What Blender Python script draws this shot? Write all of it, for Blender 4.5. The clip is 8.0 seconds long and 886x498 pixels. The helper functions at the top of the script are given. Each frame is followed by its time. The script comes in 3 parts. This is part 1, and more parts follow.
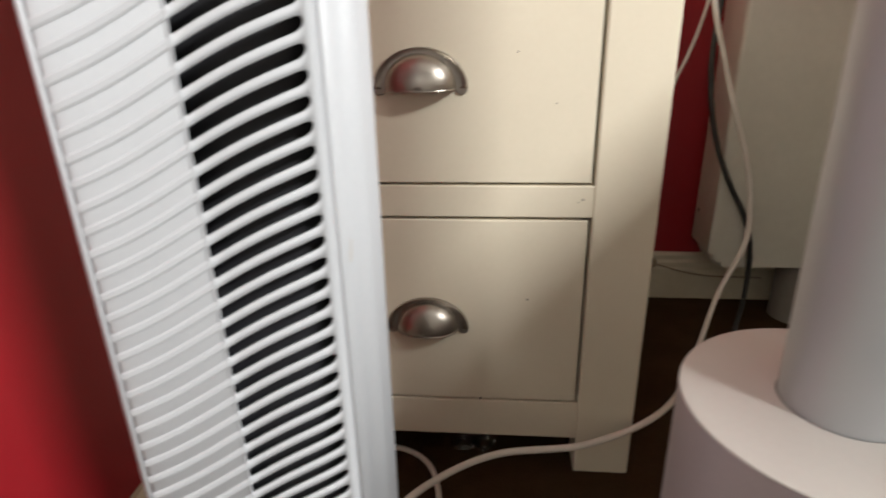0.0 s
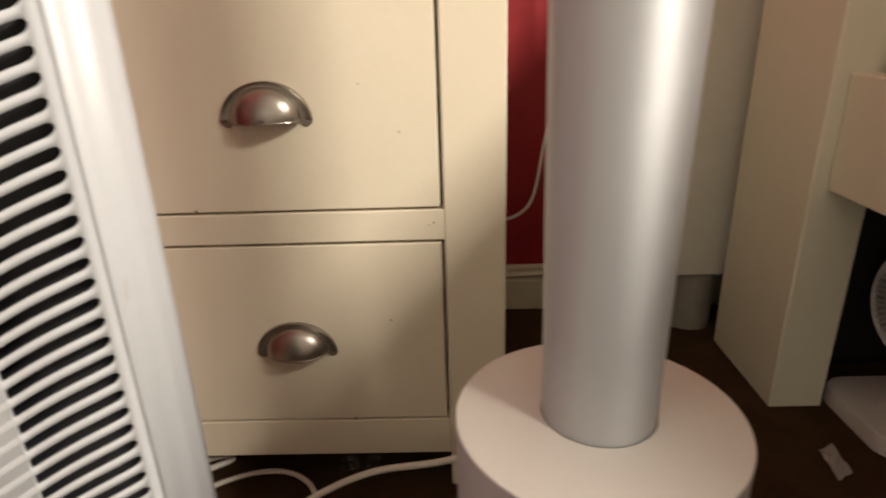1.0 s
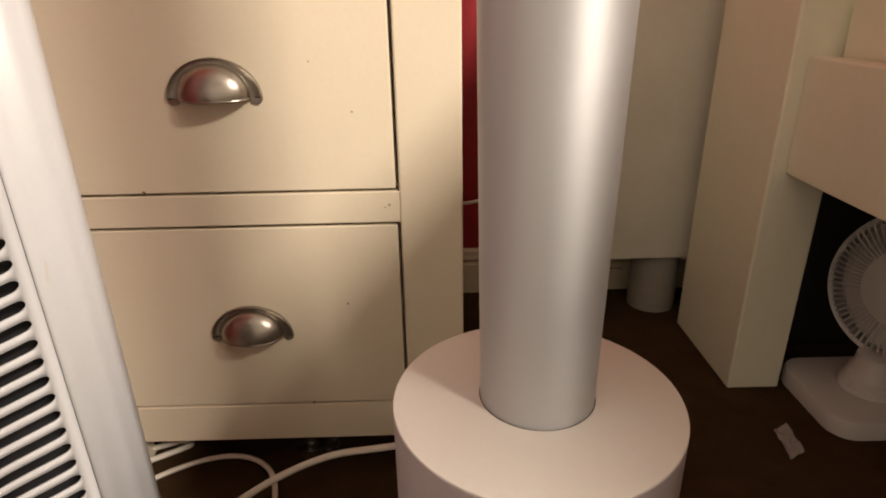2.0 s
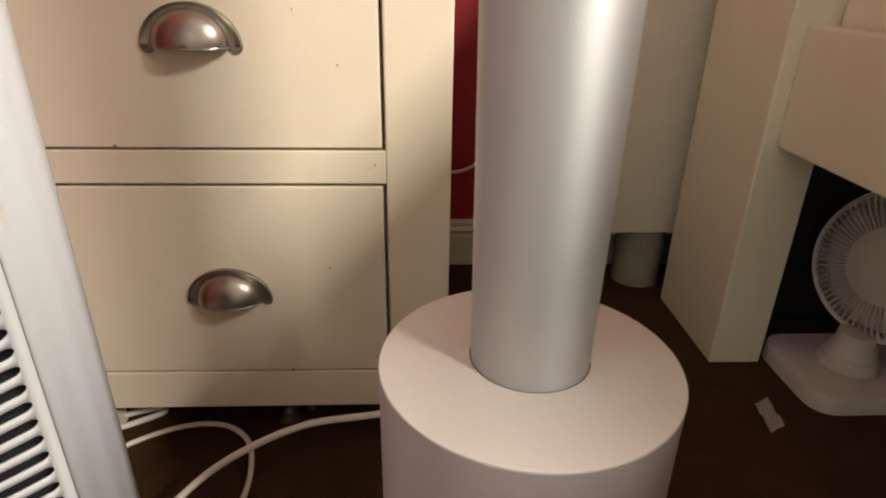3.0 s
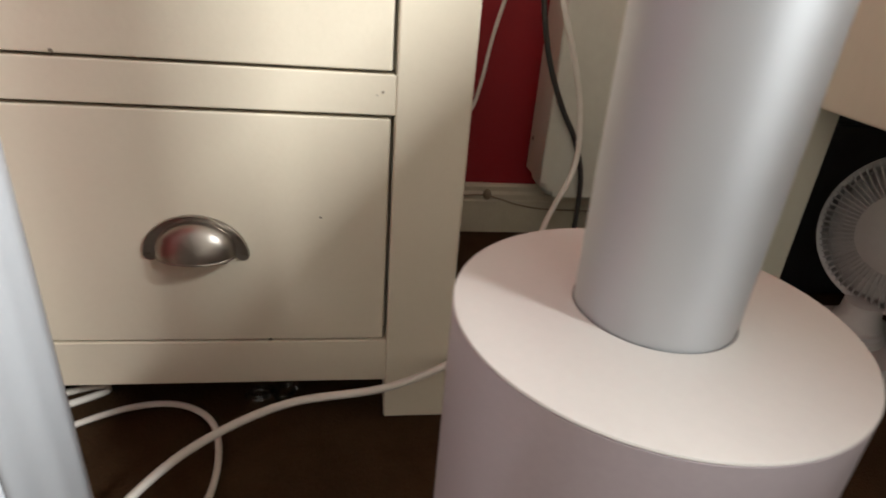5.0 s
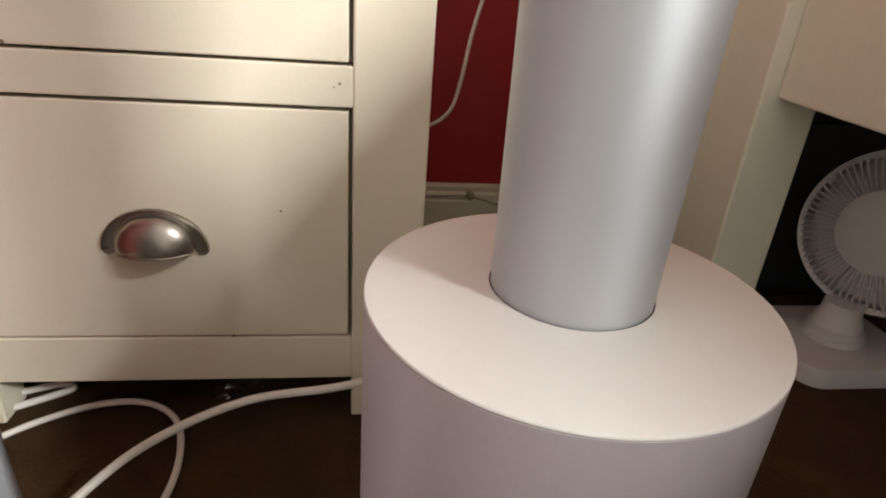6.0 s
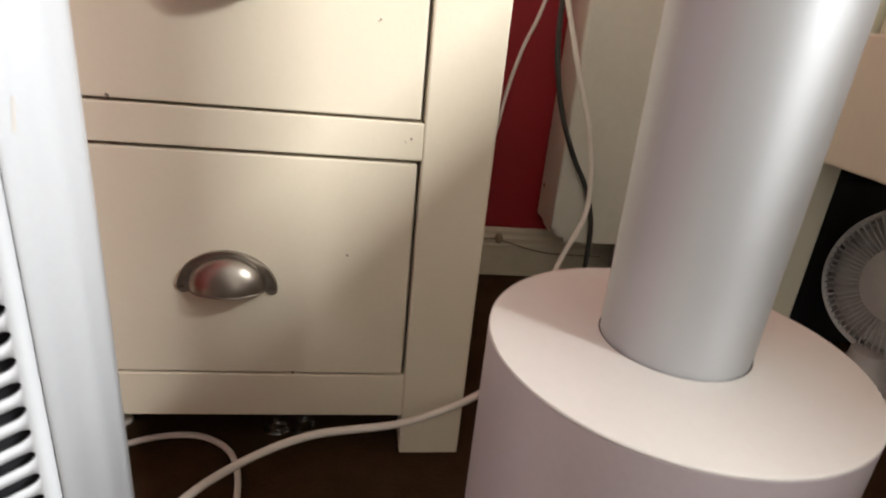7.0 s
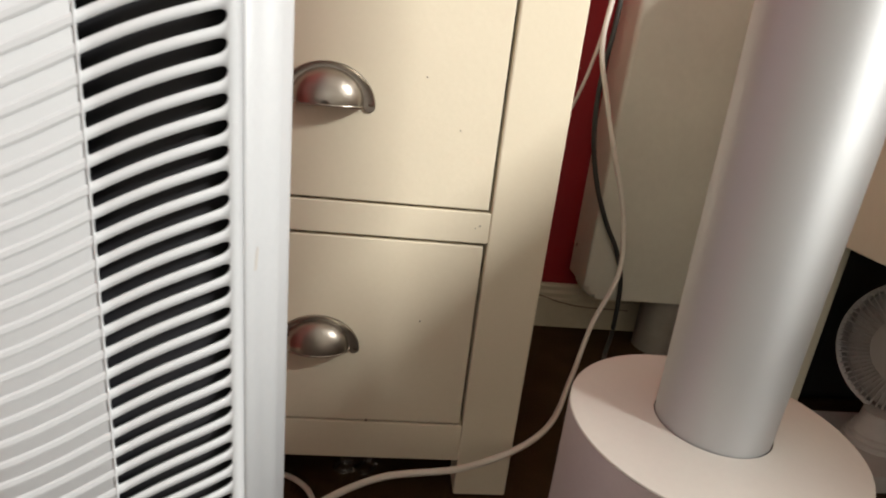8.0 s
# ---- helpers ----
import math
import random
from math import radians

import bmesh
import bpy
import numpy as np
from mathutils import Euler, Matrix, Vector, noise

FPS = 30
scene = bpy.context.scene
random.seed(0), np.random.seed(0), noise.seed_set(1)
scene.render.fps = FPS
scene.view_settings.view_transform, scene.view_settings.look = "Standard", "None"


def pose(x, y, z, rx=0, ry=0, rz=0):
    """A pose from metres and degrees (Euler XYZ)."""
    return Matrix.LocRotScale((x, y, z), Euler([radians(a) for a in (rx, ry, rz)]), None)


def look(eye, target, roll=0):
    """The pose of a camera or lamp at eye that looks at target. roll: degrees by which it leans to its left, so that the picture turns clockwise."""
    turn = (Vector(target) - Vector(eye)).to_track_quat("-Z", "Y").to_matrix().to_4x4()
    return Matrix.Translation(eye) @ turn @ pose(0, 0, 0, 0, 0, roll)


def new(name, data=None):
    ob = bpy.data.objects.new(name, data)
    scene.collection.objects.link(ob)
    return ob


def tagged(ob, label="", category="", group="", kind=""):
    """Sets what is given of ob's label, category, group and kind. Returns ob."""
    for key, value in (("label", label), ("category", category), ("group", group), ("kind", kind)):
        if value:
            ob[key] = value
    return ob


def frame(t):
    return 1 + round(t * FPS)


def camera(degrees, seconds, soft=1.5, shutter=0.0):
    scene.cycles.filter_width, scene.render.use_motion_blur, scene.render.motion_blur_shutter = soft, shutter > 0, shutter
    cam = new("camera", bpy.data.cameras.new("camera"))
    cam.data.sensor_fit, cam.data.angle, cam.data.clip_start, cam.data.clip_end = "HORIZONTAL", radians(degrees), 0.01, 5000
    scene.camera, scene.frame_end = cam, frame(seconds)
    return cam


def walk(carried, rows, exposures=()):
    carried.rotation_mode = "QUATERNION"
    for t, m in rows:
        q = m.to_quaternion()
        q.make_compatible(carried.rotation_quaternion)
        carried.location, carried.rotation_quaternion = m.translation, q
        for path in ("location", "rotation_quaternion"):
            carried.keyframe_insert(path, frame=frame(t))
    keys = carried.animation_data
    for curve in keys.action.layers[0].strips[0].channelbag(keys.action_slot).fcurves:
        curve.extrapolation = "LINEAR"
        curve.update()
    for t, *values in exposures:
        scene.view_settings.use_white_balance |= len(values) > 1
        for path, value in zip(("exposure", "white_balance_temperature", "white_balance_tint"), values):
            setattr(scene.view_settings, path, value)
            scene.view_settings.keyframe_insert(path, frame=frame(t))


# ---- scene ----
cam = camera(73.3, 8.0, soft=1.9, shutter=0.4)
PATH = [
    (0, (0.062, 0.012, 0.571), (-0.11, 1.856, -0.183), -1.2),
    (0.5, (0.142, 0.005, 0.575), (0.044, 1.873, -0.132), -1.8),
    (1, (0.181, 0.002, 0.587), (0.138, 1.868, -0.13), -1.9),
    (1.2, (0.21, 0.01, 0.587), (0.204, 1.858, -0.179), -1.4),
    (2.3, (0.208, 0.007, 0.579), (0.248, 1.852, -0.191), -0.9),
    (2.5, (0.211, -0.008, 0.577), (0.275, 1.835, -0.198), -0.5),
    (3, (0.202, 0.023, 0.56), (0.287, 1.837, -0.277), 0.9),
    (3.5, (0.095, 0.071, 0.511), (0.217, 1.858, -0.379), 2.6),
    (4, (0.056, 0.128, 0.457), (0.198, 1.916, -0.428), 3.6),
    (4.5, (0.107, 0.119, 0.477), (0.315, 1.891, -0.426), 4.6),
    (5, (0.135, 0.105, 0.487), (0.424, 1.875, -0.398), 4.8),
    (5.2, (0.157, 0.099, 0.473), (0.445, 1.868, -0.414), 4.5),
    (6.3, (0.177, 0.1, 0.476), (0.45, 1.9, -0.352), 4.5),
    (6.5, (0.154, 0.073, 0.476), (0.461, 1.883, -0.318), 4.8),
    (7, (0.114, 0.081, 0.492), (0.388, 1.914, -0.258), 5.7),
    (7.5, (0.086, 0.033, 0.549), (0.31, 1.889, -0.164), 5.9),
    (8, (0.044, 0.01, 0.566), (0.266, 1.884, -0.095), 6.5),
]
walk(cam, [(t, look(eye, target, roll)) for t, eye, target, roll in PATH],
     [(0, -0.3, 6500, 10), (0.5, -0.2, 6550, 9), (1, -0.37, 7700, 13), (2.5, -0.3, 8250, 19), (3, -0.25, 7500, 14), (3.5, -0.1, 7000, 12), (4, -0.02, 6900, 10), (4.5, 0.02, 6550, 9), (5, 0.06, 6330, 9), (6.5, 0.18, 6430, 10), (7, 0.16, 6450, 10), (8, -0.2, 6800, 9)])

# ---- light: one window in the wall beyond the bed, overcast daylight ----
world = bpy.data.worlds.new("world")
scene.world = world
world.use_nodes = True
wn = world.node_tree
sky = wn.nodes.new("ShaderNodeTexSky")
sky.sky_type = "NISHITA"
sky.sun_disc = False
sky.sun_elevation = radians(32)
sky.sun_rotation = radians(120)
wn.links.new(sky.outputs["Color"], wn.nodes["Background"].inputs["Color"])
wn.nodes["Background"].inputs["Strength"].default_value = 0.09

WIN = dict(x=1.78, y0=-1.62, y1=-0.58, z0=1.77, z1=2.17)
lamp = bpy.data.lights.new("window_daylight", "AREA")
lamp.shape = "RECTANGLE"
lamp.size, lamp.size_y = 0.84, 0.20
lamp.energy = 148
lamp.color = (0.97, 0.98, 0.96)
lamp_ob = new("window_daylight", lamp)
lamp_ob.matrix_world = look((1.72, -1.06, 1.97), (0.0, -1.06, 0.70))


# ---- materials ----
def material(name):
    m = bpy.data.materials.new(name)
    m.use_nodes = True
    return m, m.node_tree, m.node_tree.nodes["Principled BSDF"]


def node(tree, kind, **inputs):
    n = tree.nodes.new(kind)
    for key, value in inputs.items():
        n.inputs[key.replace("_", " ")].default_value = value
    return n


def surface(name, low, high, rough=0.5, metal=0.0, grain=90.0, blotch=6.0, bump=0.05, spread=0.12, coat=0.0, depth=0.002, stretch=(1, 1, 1)):
    """Two scales of variation: broad blotches in colour, fine grain in colour, gloss and relief."""
    m, t, b = material(name)
    co = t.nodes.new("ShaderNodeTexCoord")
    mp = t.nodes.new("ShaderNodeMapping")
    mp.inputs["Scale"].default_value = stretch
    t.links.new(co.outputs["Object"], mp.inputs["Vector"])
    big = node(t, "ShaderNodeTexNoise", Scale=blotch, Detail=4.0, Roughness=0.6)
    fine = node(t, "ShaderNodeTexNoise", Scale=grain, Detail=5.0, Roughness=0.65)
    for n in (big, fine):
        t.links.new(mp.outputs["Vector"], n.inputs["Vector"])
    mix = t.nodes.new("ShaderNodeMath")
    mix.operation = "MULTIPLY_ADD"
    mix.inputs[1].default_value = 0.35
    t.links.new(fine.outputs["Fac"], mix.inputs[0])
    part_big = t.nodes.new("ShaderNodeMath")
    part_big.operation = "MULTIPLY"
    part_big.inputs[1].default_value = 0.65
    t.links.new(big.outputs["Fac"], part_big.inputs[0])
    t.links.new(part_big.outputs[0], mix.inputs[2])
    ramp = t.nodes.new("ShaderNodeValToRGB")
    ramp.color_ramp.elements[0].position, ramp.color_ramp.elements[1].position = 0.5 - spread * 1.5, 0.5 + spread * 1.5
    ramp.color_ramp.elements[0].color, ramp.color_ramp.elements[1].color = (*low, 1), (*high, 1)
    t.links.new(mix.outputs[0], ramp.inputs["Fac"])
    t.links.new(ramp.outputs["Color"], b.inputs["Base Color"])
    rr = t.nodes.new("ShaderNodeMapRange")
    rr.inputs["To Min"].default_value, rr.inputs["To Max"].default_value = max(rough - 0.08, 0.02), min(rough + 0.08, 1)
    t.links.new(fine.outputs["Fac"], rr.inputs["Value"])
    t.links.new(rr.outputs["Result"], b.inputs["Roughness"])
    b.inputs["Metallic"].default_value = metal
    b.inputs["Coat Weight"].default_value = coat
    bp = t.nodes.new("ShaderNodeBump")
    bp.inputs["Strength"].default_value, bp.inputs["Distance"].default_value = bump, depth
    t.links.new(fine.outputs["Fac"], bp.inputs["Height"])
    t.links.new(bp.outputs["Normal"], b.inputs["Normal"])
    return m


CREAM = surface("cream_satin_paint", (0.76, 0.68, 0.53), (0.82, 0.74, 0.59), rough=0.42, grain=160, blotch=5, bump=0.10, spread=0.16)
CREAM_BED = surface("ivory_painted_wood", (0.70, 0.67, 0.53), (0.76, 0.73, 0.59), rough=0.5, grain=120, blotch=4, bump=0.10, stretch=(1, 1, 0.3))
HEATER_WHITE = surface("aged_white_enamel", (0.58, 0.56, 0.48), (0.66, 0.64, 0.55), rough=0.4, grain=70, blotch=7, bump=0.05)
SKIRT = surface("yellowed_gloss_paint", (0.50, 0.44, 0.31), (0.68, 0.62, 0.48), rough=0.4, grain=60, blotch=14, bump=0.15, spread=0.2)
RED = surface("red_wall_paint", (0.27, 0.006, 0.012), (0.34, 0.009, 0.017), rough=0.55, grain=220, blotch=5, bump=0.25, depth=0.001)
PLAIN_WALL = surface("pale_wall_paint", (0.345, 0.325, 0.305), (0.395, 0.375, 0.35), rough=0.8, grain=150, blotch=2, bump=0.2)
CEILING = surface("white_ceiling_paint", (0.52, 0.50, 0.47), (0.58, 0.56, 0.53), rough=0.9, grain=120, blotch=2, bump=0.2)
CARPET = surface("brown_carpet", (0.032, 0.018, 0.009), (0.092, 0.053, 0.026), rough=0.95, grain=230, blotch=14, bump=1.0, spread=0.22, depth=0.005)
CARPET.node_tree.nodes["Principled BSDF"].inputs["Specular IOR Level"].default_value = 0.05
WHITE_PLASTIC = surface("white_gloss_plastic", (0.80, 0.80, 0.82), (0.84, 0.84, 0.86), rough=0.28, grain=60, blotch=3, bump=0.02)
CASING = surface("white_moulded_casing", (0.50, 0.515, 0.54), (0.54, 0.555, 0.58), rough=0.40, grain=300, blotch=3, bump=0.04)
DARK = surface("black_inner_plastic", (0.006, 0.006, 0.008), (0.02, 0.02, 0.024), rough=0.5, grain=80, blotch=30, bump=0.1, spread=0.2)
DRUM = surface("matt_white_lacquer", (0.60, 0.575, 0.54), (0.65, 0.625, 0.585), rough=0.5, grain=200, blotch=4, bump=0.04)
# drum side: shade and the red wall's pink reflection put into the base colour
DRUM_SIDE = surface("drum_side_shade_and_pink_bounce", (0.39, 0.335, 0.35), (0.46, 0.40, 0.415), rough=0.45, metal=0.25, grain=300, blotch=9, bump=0.05)
SILVER = surface("satin_silver_tube", (0.485, 0.495, 0.51), (0.535, 0.545, 0.56), rough=0.63, metal=0.85, grain=500, blotch=3, bump=0.04)
sb = SILVER.node_tree.nodes["Principled BSDF"]
tangent = SILVER.node_tree.nodes.new("ShaderNodeTangent")
tangent.direction_type, tangent.axis = "RADIAL", "Z"
SILVER.node_tree.links.new(tangent.outputs["Tangent"], sb.inputs["Tangent"])
sb.inputs["Anisotropic"].default_value, sb.inputs["Anisotropic Rotation"].default_value = 0.52, 0.25
NICKEL = surface("brushed_nickel", (0.38, 0.345, 0.30), (0.47, 0.43, 0.38), rough=0.35, metal=1.0, grain=300, blotch=30, bump=0.015, stretch=(0.15, 1, 1))
CORD = surface("white_flex_sheath", (0.66, 0.61, 0.54), (0.76, 0.71, 0.64), rough=0.45, grain=90, blotch=20, bump=0.05)
CORD_GREY = surface("grey_flex_sheath", (0.028, 0.028, 0.026), (0.05, 0.05, 0.046), rough=0.5, grain=90, blotch=20, bump=0.05)
FAN_GREY = surface("greyish_white_plastic", (0.48, 0.455, 0.43), (0.56, 0.53, 0.505), rough=0.42, grain=90, blotch=8, bump=0.04)
FOOT_GREY = surface("dusty_grey_metal", (0.20, 0.18, 0.15), (0.28, 0.25, 0.21), rough=0.7, grain=60, blotch=12, bump=0.1)
WIRE_BROWN = surface("dusty_brown_sheath", (0.24, 0.18, 0.12), (0.34, 0.27, 0.18), rough=0.7, grain=90, blotch=40, bump=0.1)
PAPER = surface("torn_white_paper", (0.26, 0.235, 0.22), (0.33, 0.30, 0.28), rough=0.8, grain=80, blotch=20, bump=0.3)
FABRIC = surface("cream_mattress_fabric", (0.60, 0.53, 0.44), (0.68, 0.61, 0.52), rough=0.9, grain=350, blotch=5, bump=0.5)
MARK = surface("dark_scuff", (0.17, 0.13, 0.09), (0.27, 0.21, 0.15), rough=0.8, grain=80, blotch=20)

CLEAR, ct, cb = material("clear_plastic")
cb.inputs["Transmission Weight"].default_value = 1.0
cb.inputs["Roughness"].default_value = 0.12
cb.inputs["IOR"].default_value = 1.45
cb.inputs["Base Color"].default_value = (0.85, 0.85, 0.85, 1)

GLASS, gt, gb = material("window_glass")
gb.inputs["Transmission Weight"].default_value = 1.0
gb.inputs["Roughness"].default_value = 0.0
gb.inputs["IOR"].default_value = 1.45


# ---- building helpers ----
def finish(name, bm, mat, smooth=False, angle=40):
    me = bpy.data.meshes.new(name)
    bmesh.ops.recalc_face_normals(bm, faces=bm.faces)
    if smooth:
        for f in bm.faces:
            f.smooth = True
        for e in bm.edges:
            if len(e.link_faces) == 2 and e.calc_face_angle(0) > radians(angle):
                e.smooth = False
    bm.to_mesh(me)
    bm.free()
    me.materials.append(mat)
    return new(name, me)


def part(name, bm, mat, parent, label="", smooth=False):
    ob = finish(name, bm, mat, smooth)
    ob.parent = parent
    return tagged(ob, label)


def thing(name, at=(0, 0, 0), rz=0, label="", category="", group="", kind=""):
    ob = new(name)
    ob.empty_display_size = 0.02
    ob.matrix_basis = pose(*at, 0, 0, rz)
    return tagged(ob, label, category, group, kind)


def structure(name, bm, mat, label, smooth=False):
    return tagged(finish(name, bm, mat, smooth), label, kind="structure")


def box(x0, y0, z0, x1, y1, z1, bevel=0.0, bm=None, segments=2):
    one = bmesh.new()
    bmesh.ops.create_cube(one, size=1)
    for v in one.verts:
        v.co = Vector((x0 + (v.co.x + 0.5) * (x1 - x0), y0 + (v.co.y + 0.5) * (y1 - y0), z0 + (v.co.z + 0.5) * (z1 - z0)))
    if bevel:
        bmesh.ops.bevel(one, geom=list(one.edges), offset=bevel, segments=segments, profile=0.5, affect="EDGES")
    return add(bm, one)


def add(bm, one):
    if bm is None:
        return one
    me = bpy.data.meshes.new("tmp")
    one.to_mesh(me)
    one.free()
    bm.from_mesh(me)
    bpy.data.meshes.remove(me)
    return bm


def lathe(profile, n=64, bm=None, start=0.0, sweep=math.tau):
    """Turns (radius, height) pairs round the z axis."""
    bm = bm or bmesh.new()
    full = abs(sweep - math.tau) < 1e-6
    cols = n if full else n + 1
    rings = []
    for r, z in profile:
        if r < 1e-6:
            rings.append([bm.verts.new((0, 0, z))] * cols)
        else:
            rings.append([bm.verts.new((r * math.cos(start + sweep * i / n), r * math.sin(start + sweep * i / n), z)) for i in range(cols)])
    for a, b in zip(rings, rings[1:]):
        for i in range(n):
            j = (i + 1) % cols
            quad = []
            for v in (a[i], a[j], b[j], b[i]):
                if v not in quad:
                    quad.append(v)
            if len(quad) > 2:
                bm.faces.new(quad)
    return bm


def spline(points, n=10):
    p = [Vector(q) for q in points]
    p = [2 * p[0] - p[1]] + p + [2 * p[-1] - p[-2]]
    out = []
    for i in range(1, len(p) - 2):
        a, b, c, d = p[i - 1:i + 3]
        for k in range(n):
            u = k / n
            out.append(0.5 * (2 * b + (c - a) * u + (2 * a - 5 * b + 4 * c - d) * u * u + (3 * b - a - 3 * c + d) * u ** 3))
    return out + [p[-2]]


def tube(path, r, sides=10, bm=None, flat=1.0):
    bm = bm or bmesh.new()
    rings = []
    for i, q in enumerate(path):
        along = (path[min(i + 1, len(path) - 1)] - path[max(i - 1, 0)]).normalized()
        side = along.cross(Vector((0.03, 0.02, 1))).normalized()
        up = side.cross(along)
        rings.append([bm.verts.new(q + r * (math.cos(math.tau * k / sides) * side + flat * math.sin(math.tau * k / sides) * up)) for k in range(sides)])
    for a, b in zip(rings, rings[1:]):
        for k in range(sides):
            bm.faces.new((a[k], a[(k + 1) % sides], b[(k + 1) % sides], b[k]))
    bm.faces.new(rings[0])
    bm.faces.new(list(reversed(rings[-1])))
    return bm


def moved(bm, m):
    bmesh.ops.transform(bm, matrix=m, verts=bm.verts)
    return bm


# ---- room ----
XL, XR, YB, YF, H = -0.318, 1.78, 1.175, -2.6, 2.75
structure("floor", box(XL - 0.1, YF - 0.1, -0.1, XR + 0.1, YB + 0.1, 0.0), CARPET, "dark brown short-pile carpet floor")
structure("ceiling", box(XL - 0.1, YF - 0.1, H, XR + 0.1, YB + 0.1, H + 0.1), CEILING, "plain pale painted ceiling")
structure("wall_north", box(XL - 0.1, YB, 0, XR + 0.1, YB + 0.1, H), RED, "deep red painted wall behind the cabinet")
structure("wall_west", box(XL - 0.1, 0.15, 0, XL, YB, H), RED, "deep red painted wall beside the cabinet")
structure("wall_west_far", box(XL - 0.1, YF, 0, XL, 0.15, H), PLAIN_WALL, "plain taupe painted wall")
structure("wall_south", box(XL - 0.1, YF - 0.1, 0, XR + 0.1, YF, H), PLAIN_WALL, "plain taupe painted wall")
w = box(XR, YF, 0, XR + 0.1, WIN["y0"], H)
box(XR, WIN["y1"], 0, XR + 0.1, YB, H, bm=w)
box(XR, WIN["y0"], 0, XR + 0.1, WIN["y1"], WIN["z0"], bm=w)
box(XR, WIN["y0"], WIN["z1"], XR + 0.1, WIN["y1"], H, bm=w)
structure("wall_east", w, PLAIN_WALL, "plain pale painted wall with a window opening")
win = thing("window_1", (XR + 0.05, 0, 0), label="white framed window in the pale wall", category="window", kind="structure")
fr = box(-0.03, WIN["y0"], WIN["z0"], 0.03, WIN["y0"] + 0.06, WIN["z1"])
box(-0.03, WIN["y1"] - 0.06, WIN["z0"], 0.03, WIN["y1"], WIN["z1"], bm=fr)
box(-0.03, WIN["y0"] + 0.06, WIN["z0"], 0.03, WIN["y1"] - 0.06, WIN["z0"] + 0.06, bm=fr)
box(-0.03, WIN["y0"] + 0.06, WIN["z1"] - 0.06, 0.03, WIN["y1"] - 0.06, WIN["z1"], bm=fr)
part("window_frame", fr, WHITE_PLASTIC, win)
pane = part("pane", box(-0.004, WIN["y0"] + 0.06, WIN["z0"] + 0.06, 0.004, WIN["y1"] - 0.06, WIN["z1"] - 0.06), GLASS, win)
pane.visible_shadow = False


def skirting(length, height=0.098):
    """A moulded board along +x, its back in the plane y = 0, front towards -y."""
    prof = [(0, 0), (-0.016, 0), (-0.016, height * 0.66), (-0.014, height * 0.70), (-0.014, height * 0.80), (-0.010, height * 0.86), (-0.010, height * 0.95), (-0.006, height), (0, height)]
    bm = bmesh.new()
    n = max(int(length / 0.05), 1)
    rows = [[bm.verts.new((length * i / n, y, z)) for y, z in prof] for i in range(n + 1)]
    for a, b in zip(rows, rows[1:]):
        for k in range(len(prof) - 1):
            bm.faces.new((a[k], b[k], b[k + 1], a[k + 1]))
    bm.faces.new(rows[0])
    bm.faces.new(rows[-1])
    return bm


structure("baseboard_north", moved(skirting(XR - XL - 0.02), pose(XL + 0.018, YB - 0.001, 0)), SKIRT, "yellowed cream moulded skirting board with scuffs")
structure("baseboard_west", moved(skirting(YB - YF - 0.02), pose(XL + 0.001, YF, 0, 0, 0, 90)), SKIRT, "cream moulded skirting board along the red wall")


# ---- chest of drawers ----
CX0, CX1, CY = -0.263, 0.2385, 0.640
DX0, DX1 = -0.192, 0.166
ZL = (0.1095, 0.3505)
ZU = (0.3915, 0.6315)
CTOP, CBACK = 0.735, 1.075


def cup_pull():
    """A half-round cup pull, open below: a hollow flange, widest at its ends, round a smaller dome."""
    bm = bmesh.new()
    a, h, d, n = 0.049, 0.041, 0.025, 44
    flange = [(0.0, 0.0010), (0.04, 0.0040), (0.10, 0.0046), (0.20, 0.0040), (0.40, 0.0028), (0.70, 0.0021), (1.0, 0.0022)]
    dome = [0.985, 0.95, 0.90, 0.82, 0.72, 0.60, 0.46, 0.30, 0.15, 0.0]
    angles = [math.pi * i / n for i in range(n + 1)]
    inner = [0.74 + 0.12 * math.sin(g) for g in angles]
    rings = []
    for u, dep in flange:
        rings.append([bm.verts.new((a * (1 + (k - 1) * u) * math.cos(g), -dep, h * (1 + (k - 1) * u) * math.sin(g))) for g, k in zip(angles, inner)])
    for v in dome:
        dep = 0.0022 + (d - 0.0022) * math.sqrt(1 - v * v)
        if v == 0:
            rings.append([bm.verts.new((0, -dep, 0))] * (n + 1))
        else:
            rings.append([bm.verts.new((a * k * v * math.cos(g), -dep, h * k * v * math.sin(g))) for g, k in zip(angles, inner)])
    for p, q in zip(rings, rings[1:]):
        for i in range(n):
            f = []
            for v in (p[i], p[i + 1], q[i + 1], q[i]):
                if v not in f:
                    f.append(v)
            bm.faces.new(f)
    # rounded ears at both ends of the flange
    for s in (-1, 1):
        ear = lathe([(0, 0.0), (0.0064, 0.0), (0.0064, 0.0018), (0.0058, 0.0023), (0, 0.0023)], 20)
        moved(ear, pose(s * 0.0425, 0, 0, 90))
        add(bm, ear)
    return bm


def cup_lip():
    """The rolled lower edge of the dome."""
    pts = []
    for k in range(33):
        g = math.pi * k / 32
        pts.append(Vector((0.0362 * math.cos(g), -0.0022 - 0.0226 * math.sin(g), -0.0003)))
    return tube(pts, 0.0010, 8)


